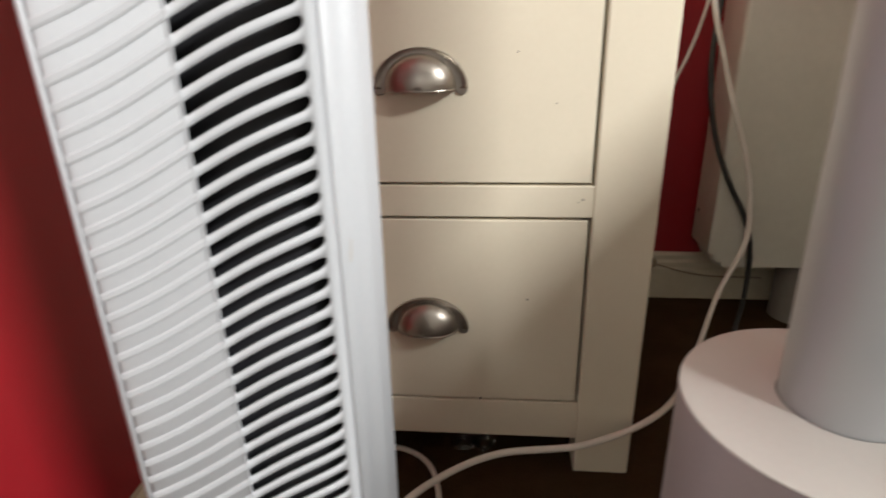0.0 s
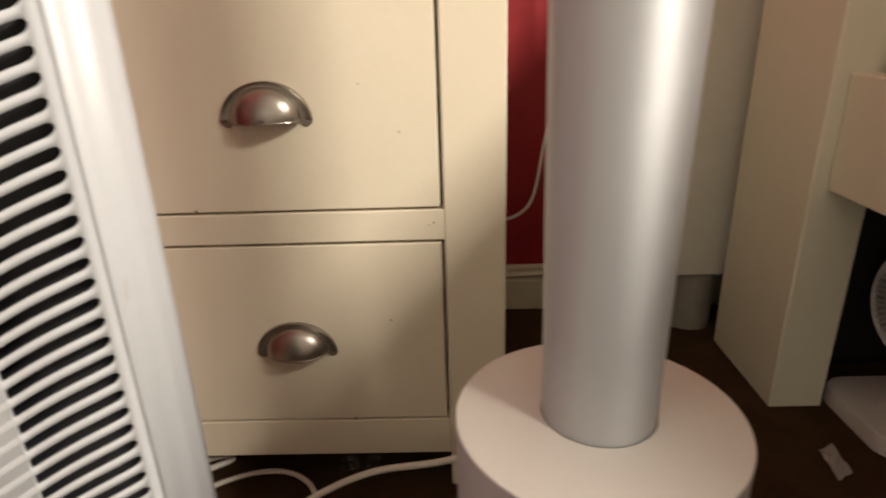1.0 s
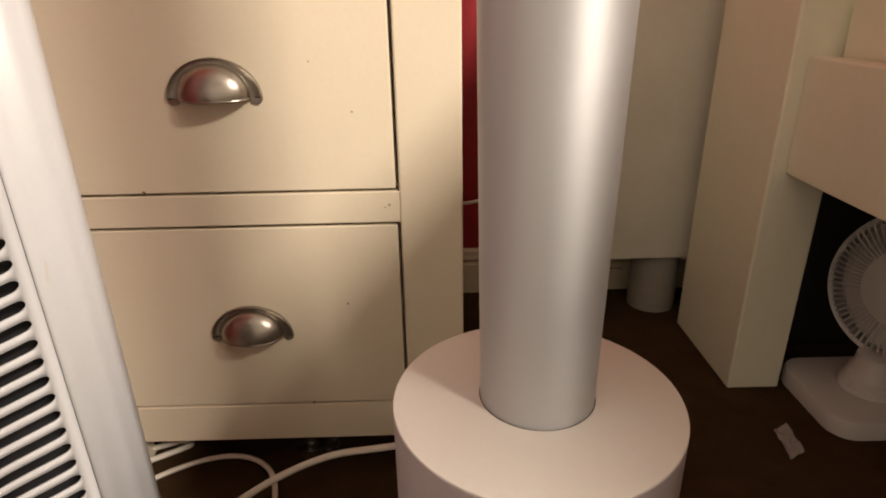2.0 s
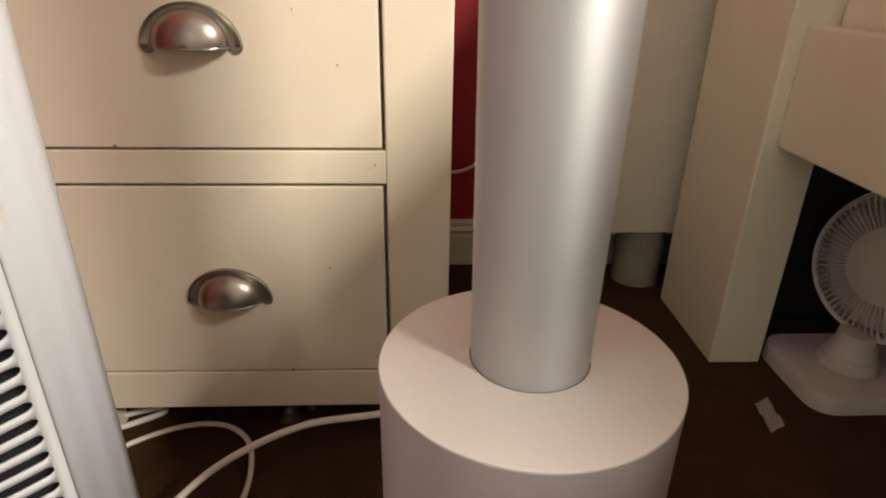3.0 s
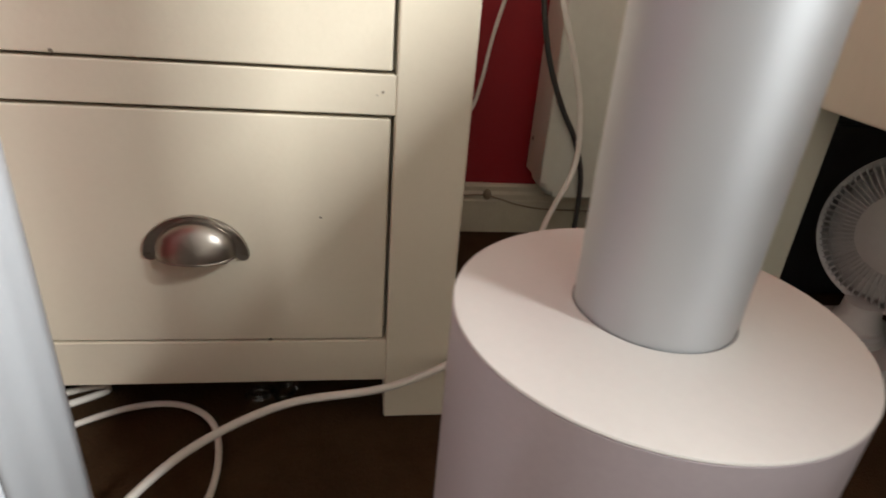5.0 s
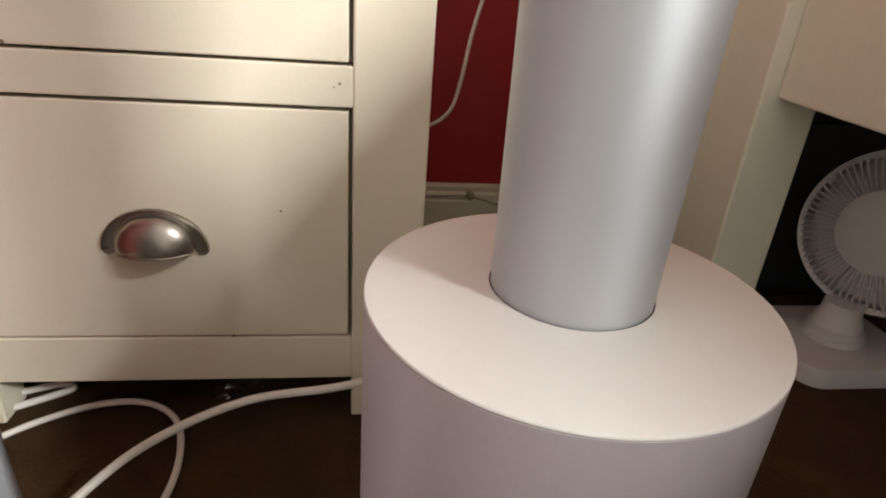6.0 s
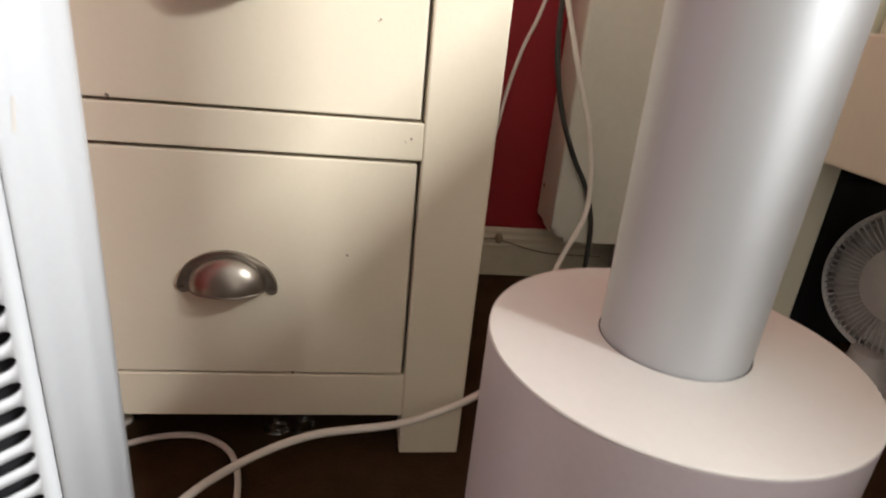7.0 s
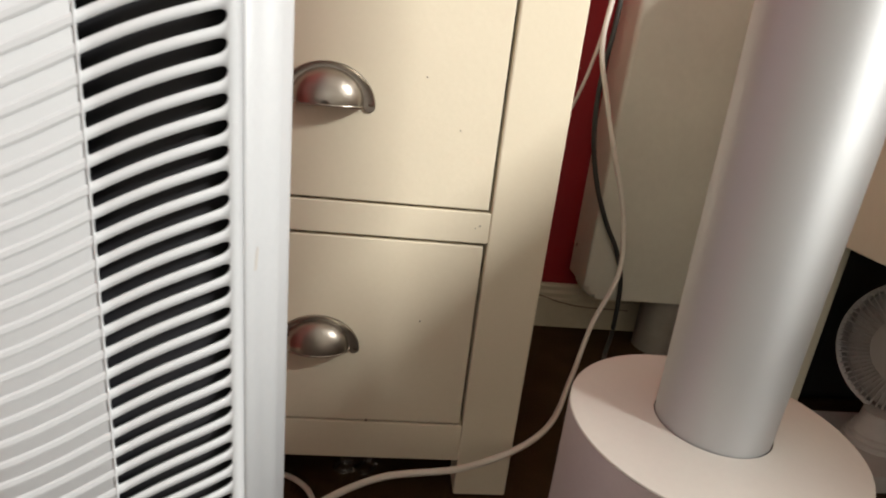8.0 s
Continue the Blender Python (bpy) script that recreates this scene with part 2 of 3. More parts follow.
chest = thing("chest_of_drawers", (0, CY, 0), label="cream painted wooden chest with two deep drawers and metal cup pulls", category="cabinet")
body = box(CX0 + 0.012, 0.03, 0.058, CX1 - 0.012, CBACK - CY, CTOP - 0.03)
part("carcass", body, CREAM, chest)
for name, x0, x1 in (("stile", CX0, DX0 - 0.0025), ("stile", DX1 + 0.0025, CX1)):
    part(name, box(x0, 0, 0, x1, 0.045, CTOP - 0.03, 0.0022), CREAM, chest)
for x0, x1 in ((CX0, CX0 + 0.045), (CX1 - 0.045, CX1)):
    part("back_leg", box(x0, CBACK - CY - 0.045, 0, x1, CBACK - CY + 0.004, CTOP - 0.03, 0.002), CREAM, chest)
for x0, x1 in ((CX0 + 0.004, CX0 + 0.0118), (CX1 - 0.0118, CX1 - 0.004)):
    part("side_panel", box(x0, 0.0452, 0.055, x1, CBACK - CY - 0.0452, CTOP - 0.0302), CREAM, chest)
for z0, z1 in ((0.054, ZL[0] - 0.002), (ZL[1] + 0.0025, ZU[0] - 0.0025), (ZU[1] + 0.0025, CTOP - 0.031)):
    part("rail", box(DX0 - 0.0025, 0.0006, z0, DX1 + 0.0025, 0.030, z1, 0.0012), CREAM, chest)
part("top", box(CX0 - 0.02, -0.02, CTOP - 0.0298, CX1 + 0.02, CBACK - CY + 0.02, CTOP, 0.004), CREAM, chest)
for z0, z1 in (ZL, ZU):
    d = part("drawer", box(DX0 + 0.0008, 0.0012, z0 + 0.0006, DX1 - 0.0014, 0.024, z1 - 0.0012, 0.0014), CREAM, chest)
    pull = part("cup_pull", moved(cup_pull(), pose(-0.0165, 0.0010, z0 + 0.1015)), NICKEL, d, "brushed nickel half-round cup pull", smooth=True)
    part("lip", moved(cup_lip(), pose(-0.0165, 0.0010, z0 + 0.1015)), NICKEL, d, smooth=True)
    sol = pull.modifiers.new("shell", "SOLIDIFY")
    sol.thickness, sol.offset = 0.0012, -1


def speck(x, z, r, seed):
    """A chip in the paint: a small ragged flat patch."""
    rng = random.Random(seed)
    bm = bmesh.new()
    bm.faces.new([bm.verts.new((x + r * (0.6 + 0.6 * rng.random()) * math.cos(k * math.tau / 9), -0.0004, z + r * (0.6 + 0.6 * rng.random()) * math.sin(k * math.tau / 9))) for k in range(9)])
    return bm


for x, z, r, seed in ((0.157, 0.374, 0.0013, 1), (0.101, 0.252, 0.0012, 2), (0.152, 0.371, 0.0008, 3), (-0.110, 0.394, 0.0022, 4), (0.047, 0.111, 0.0018, 5), (-0.186, 0.372, 0.0012, 6), (0.123, 0.477, 0.0011, 7), (0.083, 0.528, 0.0010, 8)):
    part("paint_chip", speck(x, z, r, seed), MARK, chest, "small dark chip in the paint")


# ---- pedestal: white drum with a silver tube ----
ped = thing("pedestal_fan", (0.2697, 0.3225, 0), label="white cylindrical drum base carrying an upright satin silver tube", category="fan")
R, r, ZT, ZR = 0.0915, 0.0358, 0.3505, 0.3480
# the drum's side carries painted shade and wall bounce; only its top is plain white
part("drum", lathe([(0, 0), (R - 0.004, 0), (R, 0.004), (R, ZR - 0.0022), (R - 0.001, ZR - 0.0018), (0, ZR - 0.0018)], 128), DRUM_SIDE, ped, "satin drum side with shade and red-wall reflection in its colour", smooth=True)
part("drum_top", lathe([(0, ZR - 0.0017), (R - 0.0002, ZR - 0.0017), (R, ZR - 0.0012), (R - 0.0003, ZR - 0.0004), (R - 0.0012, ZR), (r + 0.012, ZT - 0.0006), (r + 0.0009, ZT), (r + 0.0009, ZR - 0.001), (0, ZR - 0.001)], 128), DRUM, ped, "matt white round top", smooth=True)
part("joint_ring", lathe([(r + 0.0001, ZT - 0.003), (r + 0.0007, ZT - 0.003), (r + 0.0007, ZT - 0.0004), (r + 0.0001, ZT - 0.0004)], 96), CORD_GREY, ped, "thin dark ring", smooth=True)
part("tube", lathe([(0, ZT - 0.003), (r, ZT - 0.003), (r + 0.0105, 1.12), (r + 0.0075, 1.125), (0, 1.125)], 128), SILVER, ped, "satin silver metal tube", smooth=True)


# ---- tower fan ----
FX, FY, FR, FH = -0.1186, 0.371, 0.080, 0.92
SIDES = ((-77, 0.0677), (-40, 0.0972), (38, 0.083), (105, 0.086), (195, 0.066))  # facing angle and distance of each flat side
tower = thing("tower_fan", (FX, FY, 0), 0, "tall white plastic tower fan with slanting back slots and grid grille", "fan")


def on_casing(deg, z, rad):
    """A point of the casing, a five-sided prism with well rounded corners; rad is FR on the outer skin."""
    k = sum((max(math.cos(radians(deg - side)), 0.0) / far) ** 13 for side, far in SIDES) ** (-1 / 13) + rad - FR
    return (k * math.cos(radians(deg)), k * math.sin(radians(deg)), z)


def casing_stack(profile, n=96):
    """Rings of the casing's section, (half width, height) by (half width, height), closed at both ends."""
    bm = bmesh.new()
    rings = [[bm.verts.new(on_casing(360 * i / n, z, rad)) for i in range(n)] for rad, z in profile]
    for p, q in zip(rings, rings[1:]):
        for i in range(n):
            bm.faces.new((p[i], p[(i + 1) % n], q[(i + 1) % n], q[i]))
    bm.faces.new(list(reversed(rings[0])))
    bm.faces.new(rings[-1])
    return bm


def slotted(a0, a1, z0, z1, pitch, open_part, margins, rad, columns=1, round_ends=True, slant=0.0, square_start=False):
    """A curved panel between two angles, pierced row by row by slots with rounded or square ends."""
    bm = bmesh.new()
    arc = radians(a1 - a0) * rad
    half = pitch * open_part / 2
    end = half if round_ends else 0.0006
    stops = [(0.0, 0.0)]
    cell = (arc - margins[0] - margins[1]) / columns
    bar = 0.0 if columns == 1 else 0.0052
    for c in range(columns):
        s0 = margins[0] + c * cell + (bar / 2 if c else 0)
        s1 = margins[0] + (c + 1) * cell - (bar / 2 if c < columns - 1 else 0)
        stops.append((s0, 0.0))
        first = 0.0006 if square_start else end
        for k in (0.12, 0.35, 0.7, 1.0):
            stops.append((s0 + first * k, half * math.sqrt(1 - (1 - k) ** 2)))
        for k in range(1, 8):
            stops.append((s0 + first + (s1 - s0 - first - end) * k / 8, half))
        for k in (1.0, 0.7, 0.35, 0.12):
            stops.append((s1 - end * k, half * math.sqrt(1 - (1 - k) ** 2)))
        stops.append((s1, 0.0))
    stops.append((arc, 0.0))
    room = abs(slant) * arc / 2
    rows = int((z1 - z0 - 2 * room) / pitch)
    pitch = (z1 - z0 - 2 * room) / rows
    lines = []
    for j in range(rows):
        level = z0 + room + (j + 0.5) * pitch
        low, high = [], []
        for s, hgt in stops:
            deg = a0 + math.degrees(s / rad)
            mid = level + slant * (s - arc / 2)
            lo = bm.verts.new(on_casing(deg, mid - hgt, rad))
            low.append(lo)
            high.append(lo if hgt == 0 else bm.verts.new(on_casing(deg, mid + hgt, rad)))
        lines.append((low, high))
    bottom = [bm.verts.new(on_casing(a0 + math.degrees(s / rad), z0, rad)) for s, _ in stops]
    top = [bm.verts.new(on_casing(a0 + math.degrees(s / rad), z1, rad)) for s, _ in stops]
    prev = bottom
    for low, high in lines + [(top, top)]:
        for i in range(len(stops) - 1):
            bm.faces.new((prev[i], prev[i + 1], low[i + 1], low[i]))
        prev = high
    return bm


def curved(a0, a1, z0, z1, rad, step=3.0, flutes=False):
    """A smooth panel of the casing between two angles; flutes: soft upright ridges along its start."""
    bm = bmesh.new()
    n = max(int((a1 - a0) / step), 2)
    grid = [[bm.verts.new(on_casing(a0 + (a1 - a0) * i / n, z, rad + (0.0006 * math.sin(i * 0.9) if flutes and i < 14 else 0))) for i in range(n + 1)] for z in (z0, z1)]
    for i in range(n):
        bm.faces.new((grid[0][i], grid[0][i + 1], grid[1][i + 1], grid[1][i]))
    return bm


def shell(ob, thick):
    s = ob.modifiers.new("thickness", "SOLIDIFY")
    s.thickness, s.offset = thick, -1
    return ob


Z0, Z1 = 0.045, FH - 0.03
A0, A1, PITCH, SLANT = -72.0, -25.0, 0.0131, 0.47
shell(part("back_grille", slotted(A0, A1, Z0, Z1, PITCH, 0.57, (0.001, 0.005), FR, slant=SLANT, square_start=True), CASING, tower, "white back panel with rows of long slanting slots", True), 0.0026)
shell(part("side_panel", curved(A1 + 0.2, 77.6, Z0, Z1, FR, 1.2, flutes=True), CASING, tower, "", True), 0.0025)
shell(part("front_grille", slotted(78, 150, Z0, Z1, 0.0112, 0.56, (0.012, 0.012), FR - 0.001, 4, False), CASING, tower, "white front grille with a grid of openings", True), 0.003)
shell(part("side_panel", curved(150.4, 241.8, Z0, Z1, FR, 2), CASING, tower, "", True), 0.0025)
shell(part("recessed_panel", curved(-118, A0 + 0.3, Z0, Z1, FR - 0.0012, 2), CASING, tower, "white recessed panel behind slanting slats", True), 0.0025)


def slat(deg0, deg1):
    """One thin slanting bar that follows the casing, its middle height taken at the slotted panel's start."""
    bm = bmesh.new()
    half, n = PITCH * 0.215, 30
    section = ((-0.0022, -half), (-0.0008, -half), (-0.0002, -half * 0.5), (-0.0002, half * 0.5), (-0.0008, half), (-0.0022, half))
    rings = []
    for i in range(n + 1):
        deg = deg0 + (deg1 - deg0) * i / n
        rise = SLANT * radians(deg - A0) * FR
        rings.append([bm.verts.new(on_casing(deg, rise + dz, FR + dr)) for dr, dz in section])
    for p, q in zip(rings, rings[1:]):
        for k in range(len(section)):
            bm.faces.new((p[k], p[(k + 1) % len(section)], q[(k + 1) % len(section)], q[k]))
    bm.faces.new(rings[0])
    bm.faces.new(list(reversed(rings[-1])))
    bmesh.ops.recalc_face_normals(bm, faces=bm.faces)
    me = bpy.data.meshes.new("slat")
    bm.to_mesh(me)
    bm.free()
    me.materials.append(CASING)
    return me


arc_len = radians(A1 - A0) * FR
room_z = SLANT * arc_len / 2
slat_rows = int((Z1 - Z0 - 2 * room_z) / PITCH)
slat_mesh = slat(-117.0, A0 - 0.05)
for j in range(2, slat_rows):
    ob = new("slat", slat_mesh)
    ob.parent = tower
    ob.matrix_basis = pose(0, 0, Z0 + j * (Z1 - Z0 - 2 * room_z) / slat_rows)
mark = bmesh.new()
mark.faces.new([mark.verts.new(on_casing(-22 + a, 0.43 + z, FR + 0.0007)) for a, z in ((0, 0), (0.9, 0.001), (1.5, 0.014), (1.0, 0.015), (0.4, 0.006))])
part("scuff", mark, FAN_GREY, tower, "small grey scuff mark")
part("inner_core", casing_stack([(FR - 0.020, Z0 - 0.001), (FR - 0.020, Z1 + 0.001)]), DARK, tower, "black impeller housing", True)
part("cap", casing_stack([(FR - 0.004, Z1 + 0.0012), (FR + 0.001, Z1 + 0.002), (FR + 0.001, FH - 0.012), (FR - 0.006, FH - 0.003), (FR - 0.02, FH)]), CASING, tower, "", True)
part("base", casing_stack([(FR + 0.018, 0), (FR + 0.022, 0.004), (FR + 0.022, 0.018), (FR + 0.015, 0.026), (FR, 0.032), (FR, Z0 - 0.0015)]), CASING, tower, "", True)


# ---- wall heater ----
heater = thing("panel_heater", (0, 0, 0), label="aged white enamel panel heater fixed to the red wall", category="heater")


def heater_body():
    """A plate with rounded left edge and rounded lower corner, front at y0."""
    x0, x1, y0, y1, z0, z1 = 0.449, 1.05, 1.046, 1.105, 0.121, 0.78
    bm = bmesh.new()
    outline = [(x1, z0), (x1, z1), (x0 + 0.02, z1), (x0, z1 - 0.02)]
    rad = 0.026
    for k in range(9):
        a = math.pi + k / 8 * math.pi / 2
        outline.append((x0 + rad + rad * math.cos(a), z0 + rad + rad * math.sin(a)))
    front = [bm.verts.new((x, y0, z)) for x, z in outline]
    back = [bm.verts.new((x, y1, z)) for x, z in outline]
    bm.faces.new(front)
    bm.faces.new(list(reversed(back)))
    for i in range(len(outline)):
        j = (i + 1) % len(outline)
        bm.faces.new((front[i], back[i], back[j], front[j]))
    upright = [e for e in bm.edges if all(v in front and v.co.x < x0 + rad + 0.001 for v in e.verts)]
    bmesh.ops.bevel(bm, geom=upright, offset=0.012, segments=5, profile=0.5, affect="EDGES")
    return bm


part("body", heater_body(), HEATER_WHITE, heater, smooth=True)
part("back_plate", box(0.457, 1.1055, 0.132, 1.0, YB - 0.002, 0.76, 0.004), HEATER_WHITE, heater, "white back plate")
part("screw", moved(lathe([(0, 0.0022), (0.003, 0.002), (0.0042, 0.0008), (0.0042, 0), (0, 0)], 14), pose(0.457, 1.150, 0.196, 0, -90)), FOOT_GREY, heater, "small dark screw head", True)
part("foot", moved(lathe([(0, 0), (0.046, 0), (0.046, 0.108), (0.04, 0.118), (0, 0.118)], 32), pose(0.645, 1.095, 0)), FOOT_GREY, heater, "rounded grey-white foot", True)


# ---- bed ----
bed = thing("bed_frame", (0, 0, 0), label="ivory painted wooden bed frame with thick corner post", category="bed")
part("post", box(0.668, 0.796, 0, 0.750, 1.008, 1.2, 0.003), CREAM_BED, bed)
part("post", box(0.674, -1.15, 0, 0.757, -1.067, 0.62, 0.003), CREAM_BED, bed)
part("side_rail", box(0.689, -1.0665, 0.354, 0.718, 0.7955, 0.509, 0.003), CREAM_BED, bed)
part("headboard", box(0.7505, 0.86, 0.36, 1.60, 0.90, 1.0, 0.003), CREAM_BED, bed)
part("side_panel", box(0.724, -1.066, 0.505, 0.748, 0.785, 0.828, 0.003), CREAM_BED, bed)
# added board out of view, sized to block window light from chest and drum
part("unseen_shadow_board", box(0.726, -0.17, 0.8285, 0.746, 0.7955, 0.95, 0.003), CREAM_BED, bed)
part("base_board", box(0.7185, -1.06, 0.372, 1.60, 0.795, 0.392), CREAM_BED, bed)
part("back_rail", box(1.601, -1.0665, 0.0, 1.63, 0.9, 0.516, 0.003), CREAM_BED, bed)
mat_bm = box(0.756, -1.03, 0.3925, 1.59, 0.79, 0.60, 0.03, segments=4)
tagged(finish("mattress", mat_bm, FABRIC, True), "pale cream mattress lying in the bed frame", "mattress")


# added black block in place of deep shade under the bed, hides the red wall
shade_block = thing("under_bed_shade", (0, 0, 0), label="added black block standing in for the deep shade under the bed", category="box")
part("body", box(0.77, 0.915, 0, 1.55, 1.150, 0.30, 0.01), DARK, shade_block)
part("shade_block_top", box(0.765, 0.91, 0.3005, 1.555, 1.153, 0.335, 0.008), DARK, shade_block)


# ---- small fan under the bed ----
def rounded_plate(w, d, h, rad, edge=0.004):
    bm = bmesh.new()
    pts = []
    for cx, cy, a0 in ((w / 2 - rad, d / 2 - rad, 0), (-w / 2 + rad, d / 2 - rad, 90), (-w / 2 + rad, -d / 2 + rad, 180), (w / 2 - rad, -d / 2 + rad, 270)):
        for k in range(7):
            a = radians(a0 + 15 * k)
            pts.append((cx + rad * math.cos(a), cy + rad * math.sin(a)))
    layers = [(0.0, 1.0), (h - edge, 1.0), (h - edge * 0.3, 1 - 0.6 * edge / w), (h, 1 - 3 * edge / w)]
    rings = [[bm.verts.new((x * s, y * s, z)) for x, y in pts] for z, s in layers]
    for a, b in zip(rings, rings[1:]):
        for i in range(len(pts)):
            j = (i + 1) % len(pts)
            bm.faces.new((a[i], a[j], b[j], b[i]))
    bm.faces.new(list(reversed(rings[0])))
    bm.faces.new(rings[-1])
    return bm


desk_fan = thing("desk_fan", (0.858, 0.752, 0), 0, "small greyish white desk fan standing on the carpet under the bed", "fan")
part("base", rounded_plate(0.19, 0.17, 0.03, 0.035, 0.006), FAN_GREY, desk_fan, smooth=True)
neck = lathe([(0.041, 0.0285), (0.041, 0.038), (0.037, 0.041), (0.037, 0.047), (0.033, 0.050), (0.031, 0.062), (0.027, 0.066), (0.025, 0.085), (0.0, 0.09)], 28)
part("neck", neck, FAN_GREY, desk_fan, smooth=True)
HEAD = pose(0.039, 0.012, 0.186, 78, 0, -62) @ Matrix.Scale(1.08, 4)
cage = lathe([(0.070, 0.0290), (0.0725, 0.0285), (0.0725, 0.0255), (0.070, 0.0260)], 48)
lathe([(0.098, 0.012), (0.1045, 0.014), (0.107, 0.006), (0.107, -0.018), (0.103, -0.026), (0.098, -0.02)], 56, cage)
part("rim", moved(cage, HEAD), FAN_GREY, desk_fan, smooth=True)
part("hub_cap", moved(lathe([(0, 0.038), (0.030, 0.0373), (0.044, 0.0345), (0.054, 0.0300), (0.054, 0.023), (0, 0.024)], 40), HEAD), FAN_GREY, desk_fan, "plain round hub cap", True)
WIRES = 72
wire = tube([Vector((0.040, 0, 0.030)), Vector((0.07, 0, 0.028)), Vector((0.09, 0, 0.021)), Vector((0.1, 0, 0.013))], 0.0015, 5)
wire_mesh = bpy.data.meshes.new("wire")
wire.to_mesh(wire_mesh)
wire.free()
wire_mesh.materials.append(FAN_GREY)
for k in range(WIRES):
    ob = new("cage_wire", wire_mesh)
    ob.parent = desk_fan
    ob.matrix_basis = HEAD @ pose(0, 0, 0, 0, 0, 360 * k / WIRES)
for k in range(4):
    one = bmesh.new()
    pts = [(0.02, -0.012, 0.004), (0.09, -0.03, 0.008), (0.092, 0.03, -0.008), (0.02, 0.012, -0.004)]
    one.faces.new([one.verts.new(p) for p in pts])
    ext = bmesh.ops.extrude_face_region(one, geom=list(one.faces))
    bmesh.ops.translate(one, vec=(0, 0, -0.002), verts=[v for v in ext["geom"] if isinstance(v, bmesh.types.BMVert)])
    part("blade", moved(one, HEAD @ pose(0, 0, 0, 0, 0, 90 * k)), FAN_GREY, desk_fan)
part("motor", moved(lathe([(0, -0.07), (0.03, -0.068), (0.042, -0.055), (0.045, -0.03), (0.1, -0.024), (0, -0.022)], 40), HEAD), FAN_GREY, desk_fan, smooth=True)


# ---- cables ----
def cable(name, points, radius, mat, label, category="cable", n=12):
    return tagged(finish(name, tube(spline(points, n), radius, 12), mat, True, 80), label, category)


cable("power_cable", [(0.385, 0.988, 0.70), (0.377, 0.984, 0.64), (0.373, 0.98, 0.60), (0.377, 0.975, 0.56), (0.393, 0.967, 0.505), (0.418, 0.958, 0.425), (0.445, 0.952, 0.35), (0.460, 0.945, 0.285), (0.457, 0.925, 0.215), (0.414, 0.889, 0.141), (0.371, 0.825, 0.072), (0.285, 0.665, 0.088), (0.18, 0.600, 0.080), (0.066, 0.585, 0.070), (-0.015, 0.530, 0.066), (-0.07, 0.47, 0.045), (-0.10, 0.42, 0.03)], 0.0042, CORD, "white flexible power cable sagging in front of the chest")
cable("looped_cable", [(-0.22, 0.585, 0.004), (-0.165, 0.632, 0.006), (-0.11, 0.658, 0.008), (-0.06, 0.658, 0.010), (-0.022, 0.634, 0.008), (-0.004, 0.588, 0.006), (-0.002, 0.53, 0.005), (-0.02, 0.46, 0.005), (-0.07, 0.40, 0.005)], 0.0036, CORD, "thin white cable in a loop on the carpet")
cable("folded_cable", [(-0.285, 0.600, 0.005), (-0.245, 0.632, 0.005), (-0.205, 0.655, 0.005), (-0.160, 0.682, 0.005), (-0.148, 0.693, 0.006), (-0.165, 0.694, 0.009), (-0.213, 0.672, 0.010), (-0.262, 0.652, 0.008), (-0.29, 0.63, 0.005)], 0.0042, CORD, "folded white cable end beside the chest's leg")
cable("grey_cable", [(0.411, 1.036, 0.70), (0.408, 1.036, 0.61), (0.403, 1.036, 0.55), (0.403, 1.036, 0.48), (0.413, 1.036, 0.41), (0.434, 1.036, 0.34), (0.465, 1.037, 0.275), (0.492, 1.037, 0.23), (0.513, 1.038, 0.175), (0.521, 1.040, 0.12), (0.523, 1.042, 0.05), (0.515, 1.034, 0.010), (0.503, 1.005, 0.006), (0.486, 0.945, 0.006), (0.480, 0.89, 0.006), (0.492, 0.82, 0.006)], 0.0045, CORD_GREY, "dark grey cable hanging over the heater's front")
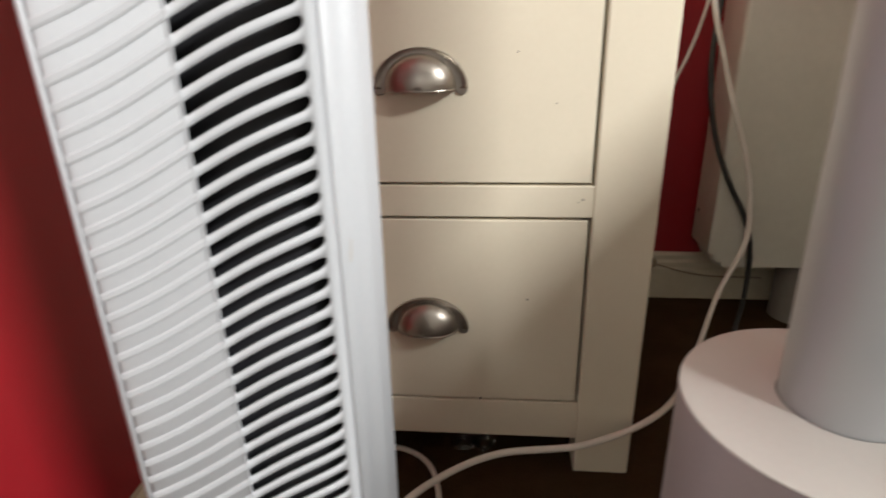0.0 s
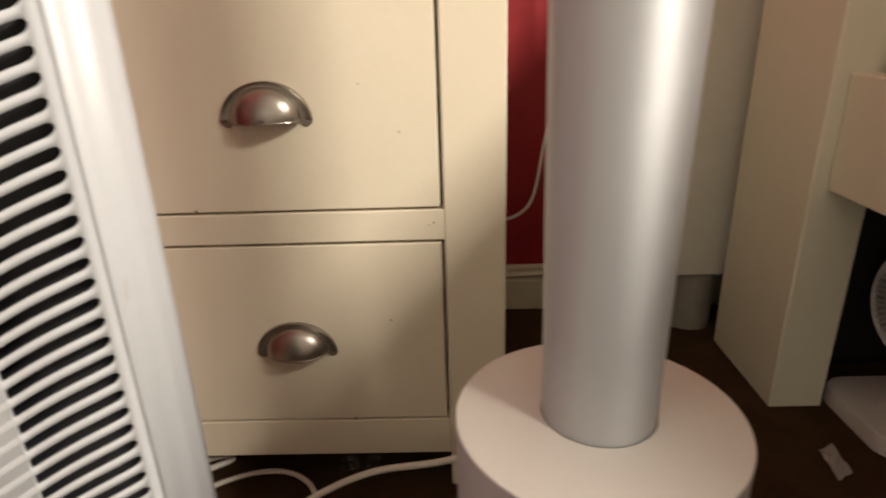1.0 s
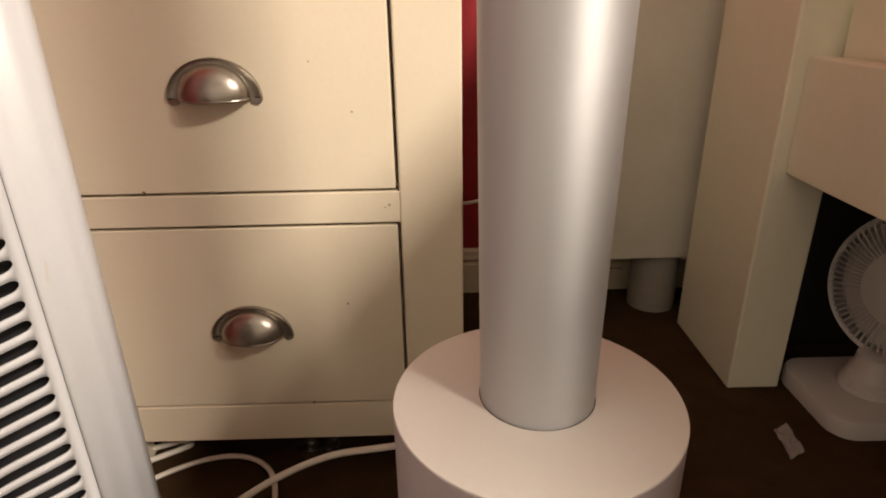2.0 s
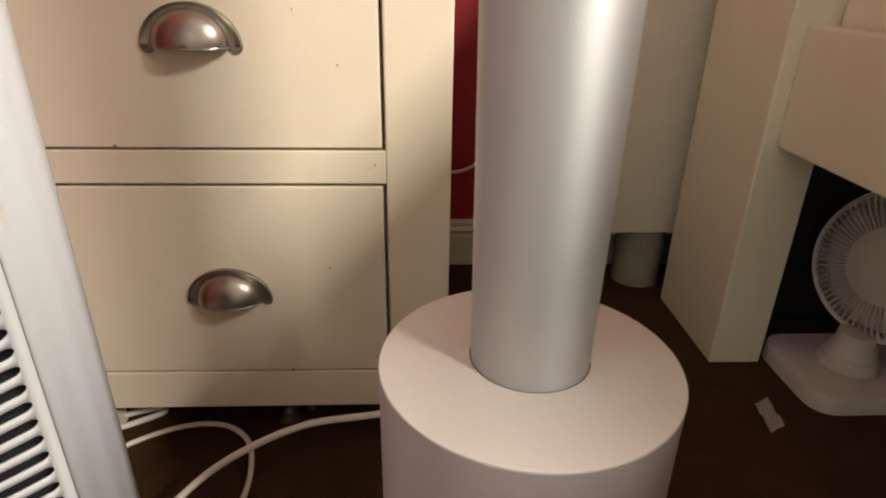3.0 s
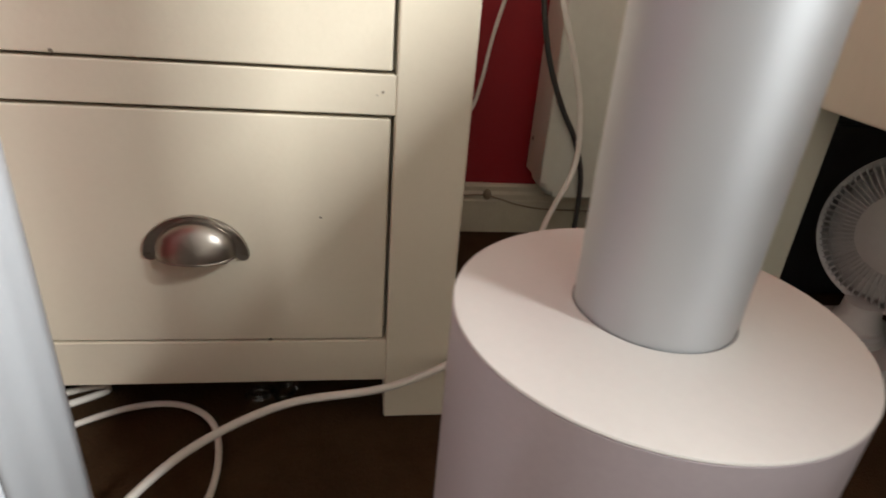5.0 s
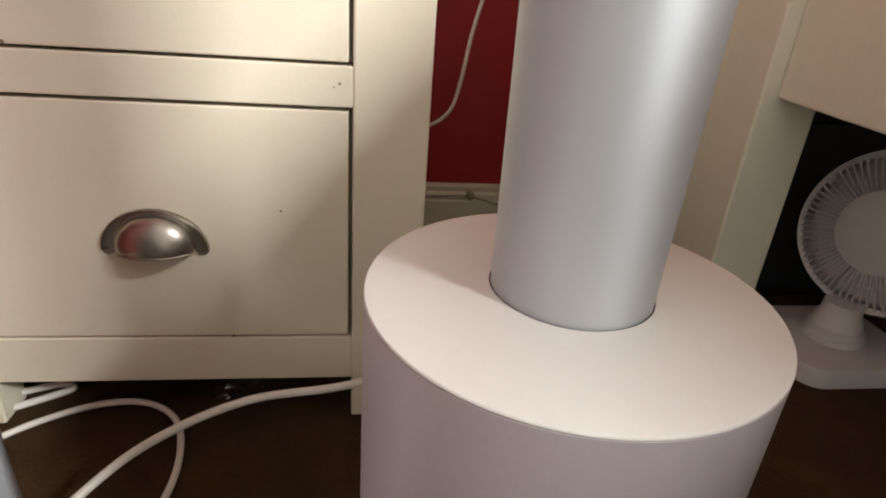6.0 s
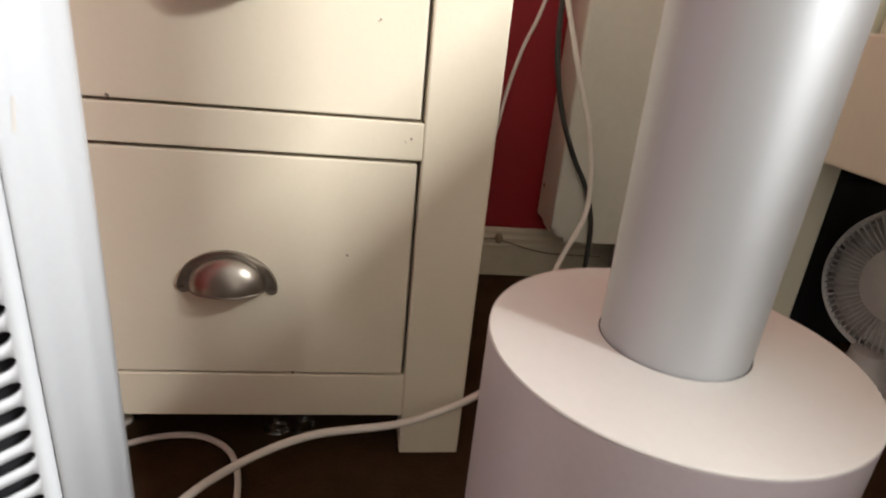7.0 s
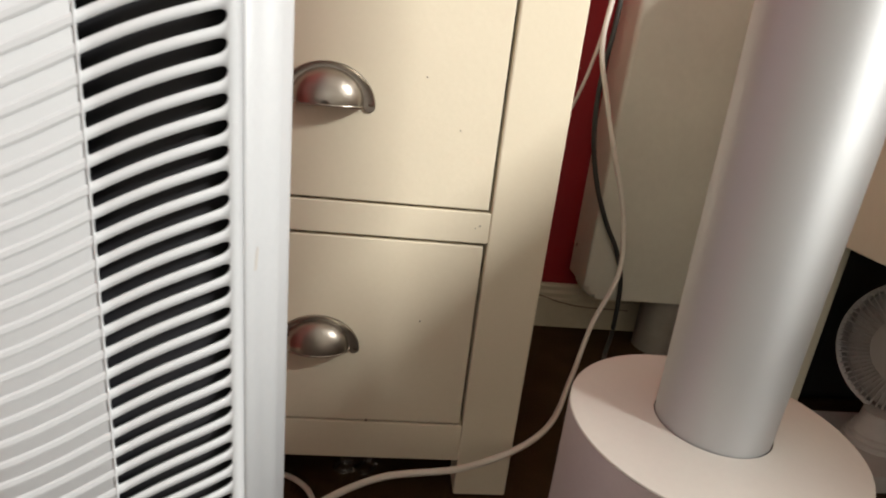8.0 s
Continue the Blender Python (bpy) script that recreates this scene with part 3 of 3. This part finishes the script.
cable("thin_white_cable", [(0.424, 1.10, 0.70), (0.412, 1.10, 0.61), (0.399, 1.10, 0.541), (0.383, 1.10, 0.485), (0.366, 1.10, 0.44), (0.350, 1.10, 0.375), (0.338, 1.10, 0.30), (0.325, 1.10, 0.255), (0.298, 1.105, 0.228), (0.26, 1.12, 0.215), (0.2, 1.13, 0.21)], 0.0032, CORD, "thin white cable running behind the chest")
cable("skirting_wire", [(0.25, YB - 0.0185, 0.0755), (0.32, YB - 0.0185, 0.0765), (0.375, YB - 0.0185, 0.0790), (0.41, YB - 0.0185, 0.071), (0.443, YB - 0.0185, 0.061), (0.50, YB - 0.0185, 0.052), (0.6, YB - 0.0185, 0.05)], 0.0017, WIRE_BROWN, "thin brown wire along the skirting board")
clip = lathe([(0, 0.009), (0.005, 0.008), (0.0085, 0.004), (0.009, 0), (0, 0)], 14)
tagged(finish("cable_clip", moved(moved(clip, Matrix.Diagonal((0.9, 1.2, 1.0, 1.0))), pose(0.384, YB - 0.0165, 0.080, 90)), WIRE_BROWN, True), "small brown clip holding a wire on the skirting board", "clip")


# ---- small things on the floor ----
def scrap(seed):
    rng = random.Random(seed)
    bm = bmesh.new()
    bmesh.ops.create_grid(bm, x_segments=5, y_segments=7, size=0.5)
    for v in bm.verts:
        v.co = Vector((v.co.x * 0.03 + rng.uniform(-1, 1) * 0.001, v.co.y * 0.075 + v.co.x * 0.02 + rng.uniform(-1, 1) * 0.0015, 0.004 + 0.004 * rng.random()))
    ext = bmesh.ops.extrude_face_region(bm, geom=list(bm.faces))
    bmesh.ops.translate(bm, vec=(0, 0, -0.0008), verts=[v for v in ext["geom"] if isinstance(v, bmesh.types.BMVert)])
    return bm


tagged(finish("paper_scrap", moved(scrap(3), pose(0.696, 0.668, -0.002, 0, 0, -8) @ Matrix.Diagonal((0.8, 0.8, 1.0, 1.0))), PAPER), "small crumpled scrap of white paper on the carpet", "paper")
for x, y, rz in ((0.024, 0.682, 10), (0.053, 0.684, 60)):
    bm = bmesh.new()
    pts = [Vector((0.014 * math.cos(a), 0.010 * math.sin(a), 0.004)) for a in [math.tau * k / 20 for k in range(19)]]
    tube(pts, 0.0028, 8, bm)
    tagged(finish("plastic_ring", moved(bm, pose(x, y, 0, 0, 0, rz)), CLEAR, True), "small clear plastic ring lying under the chest", "ring")
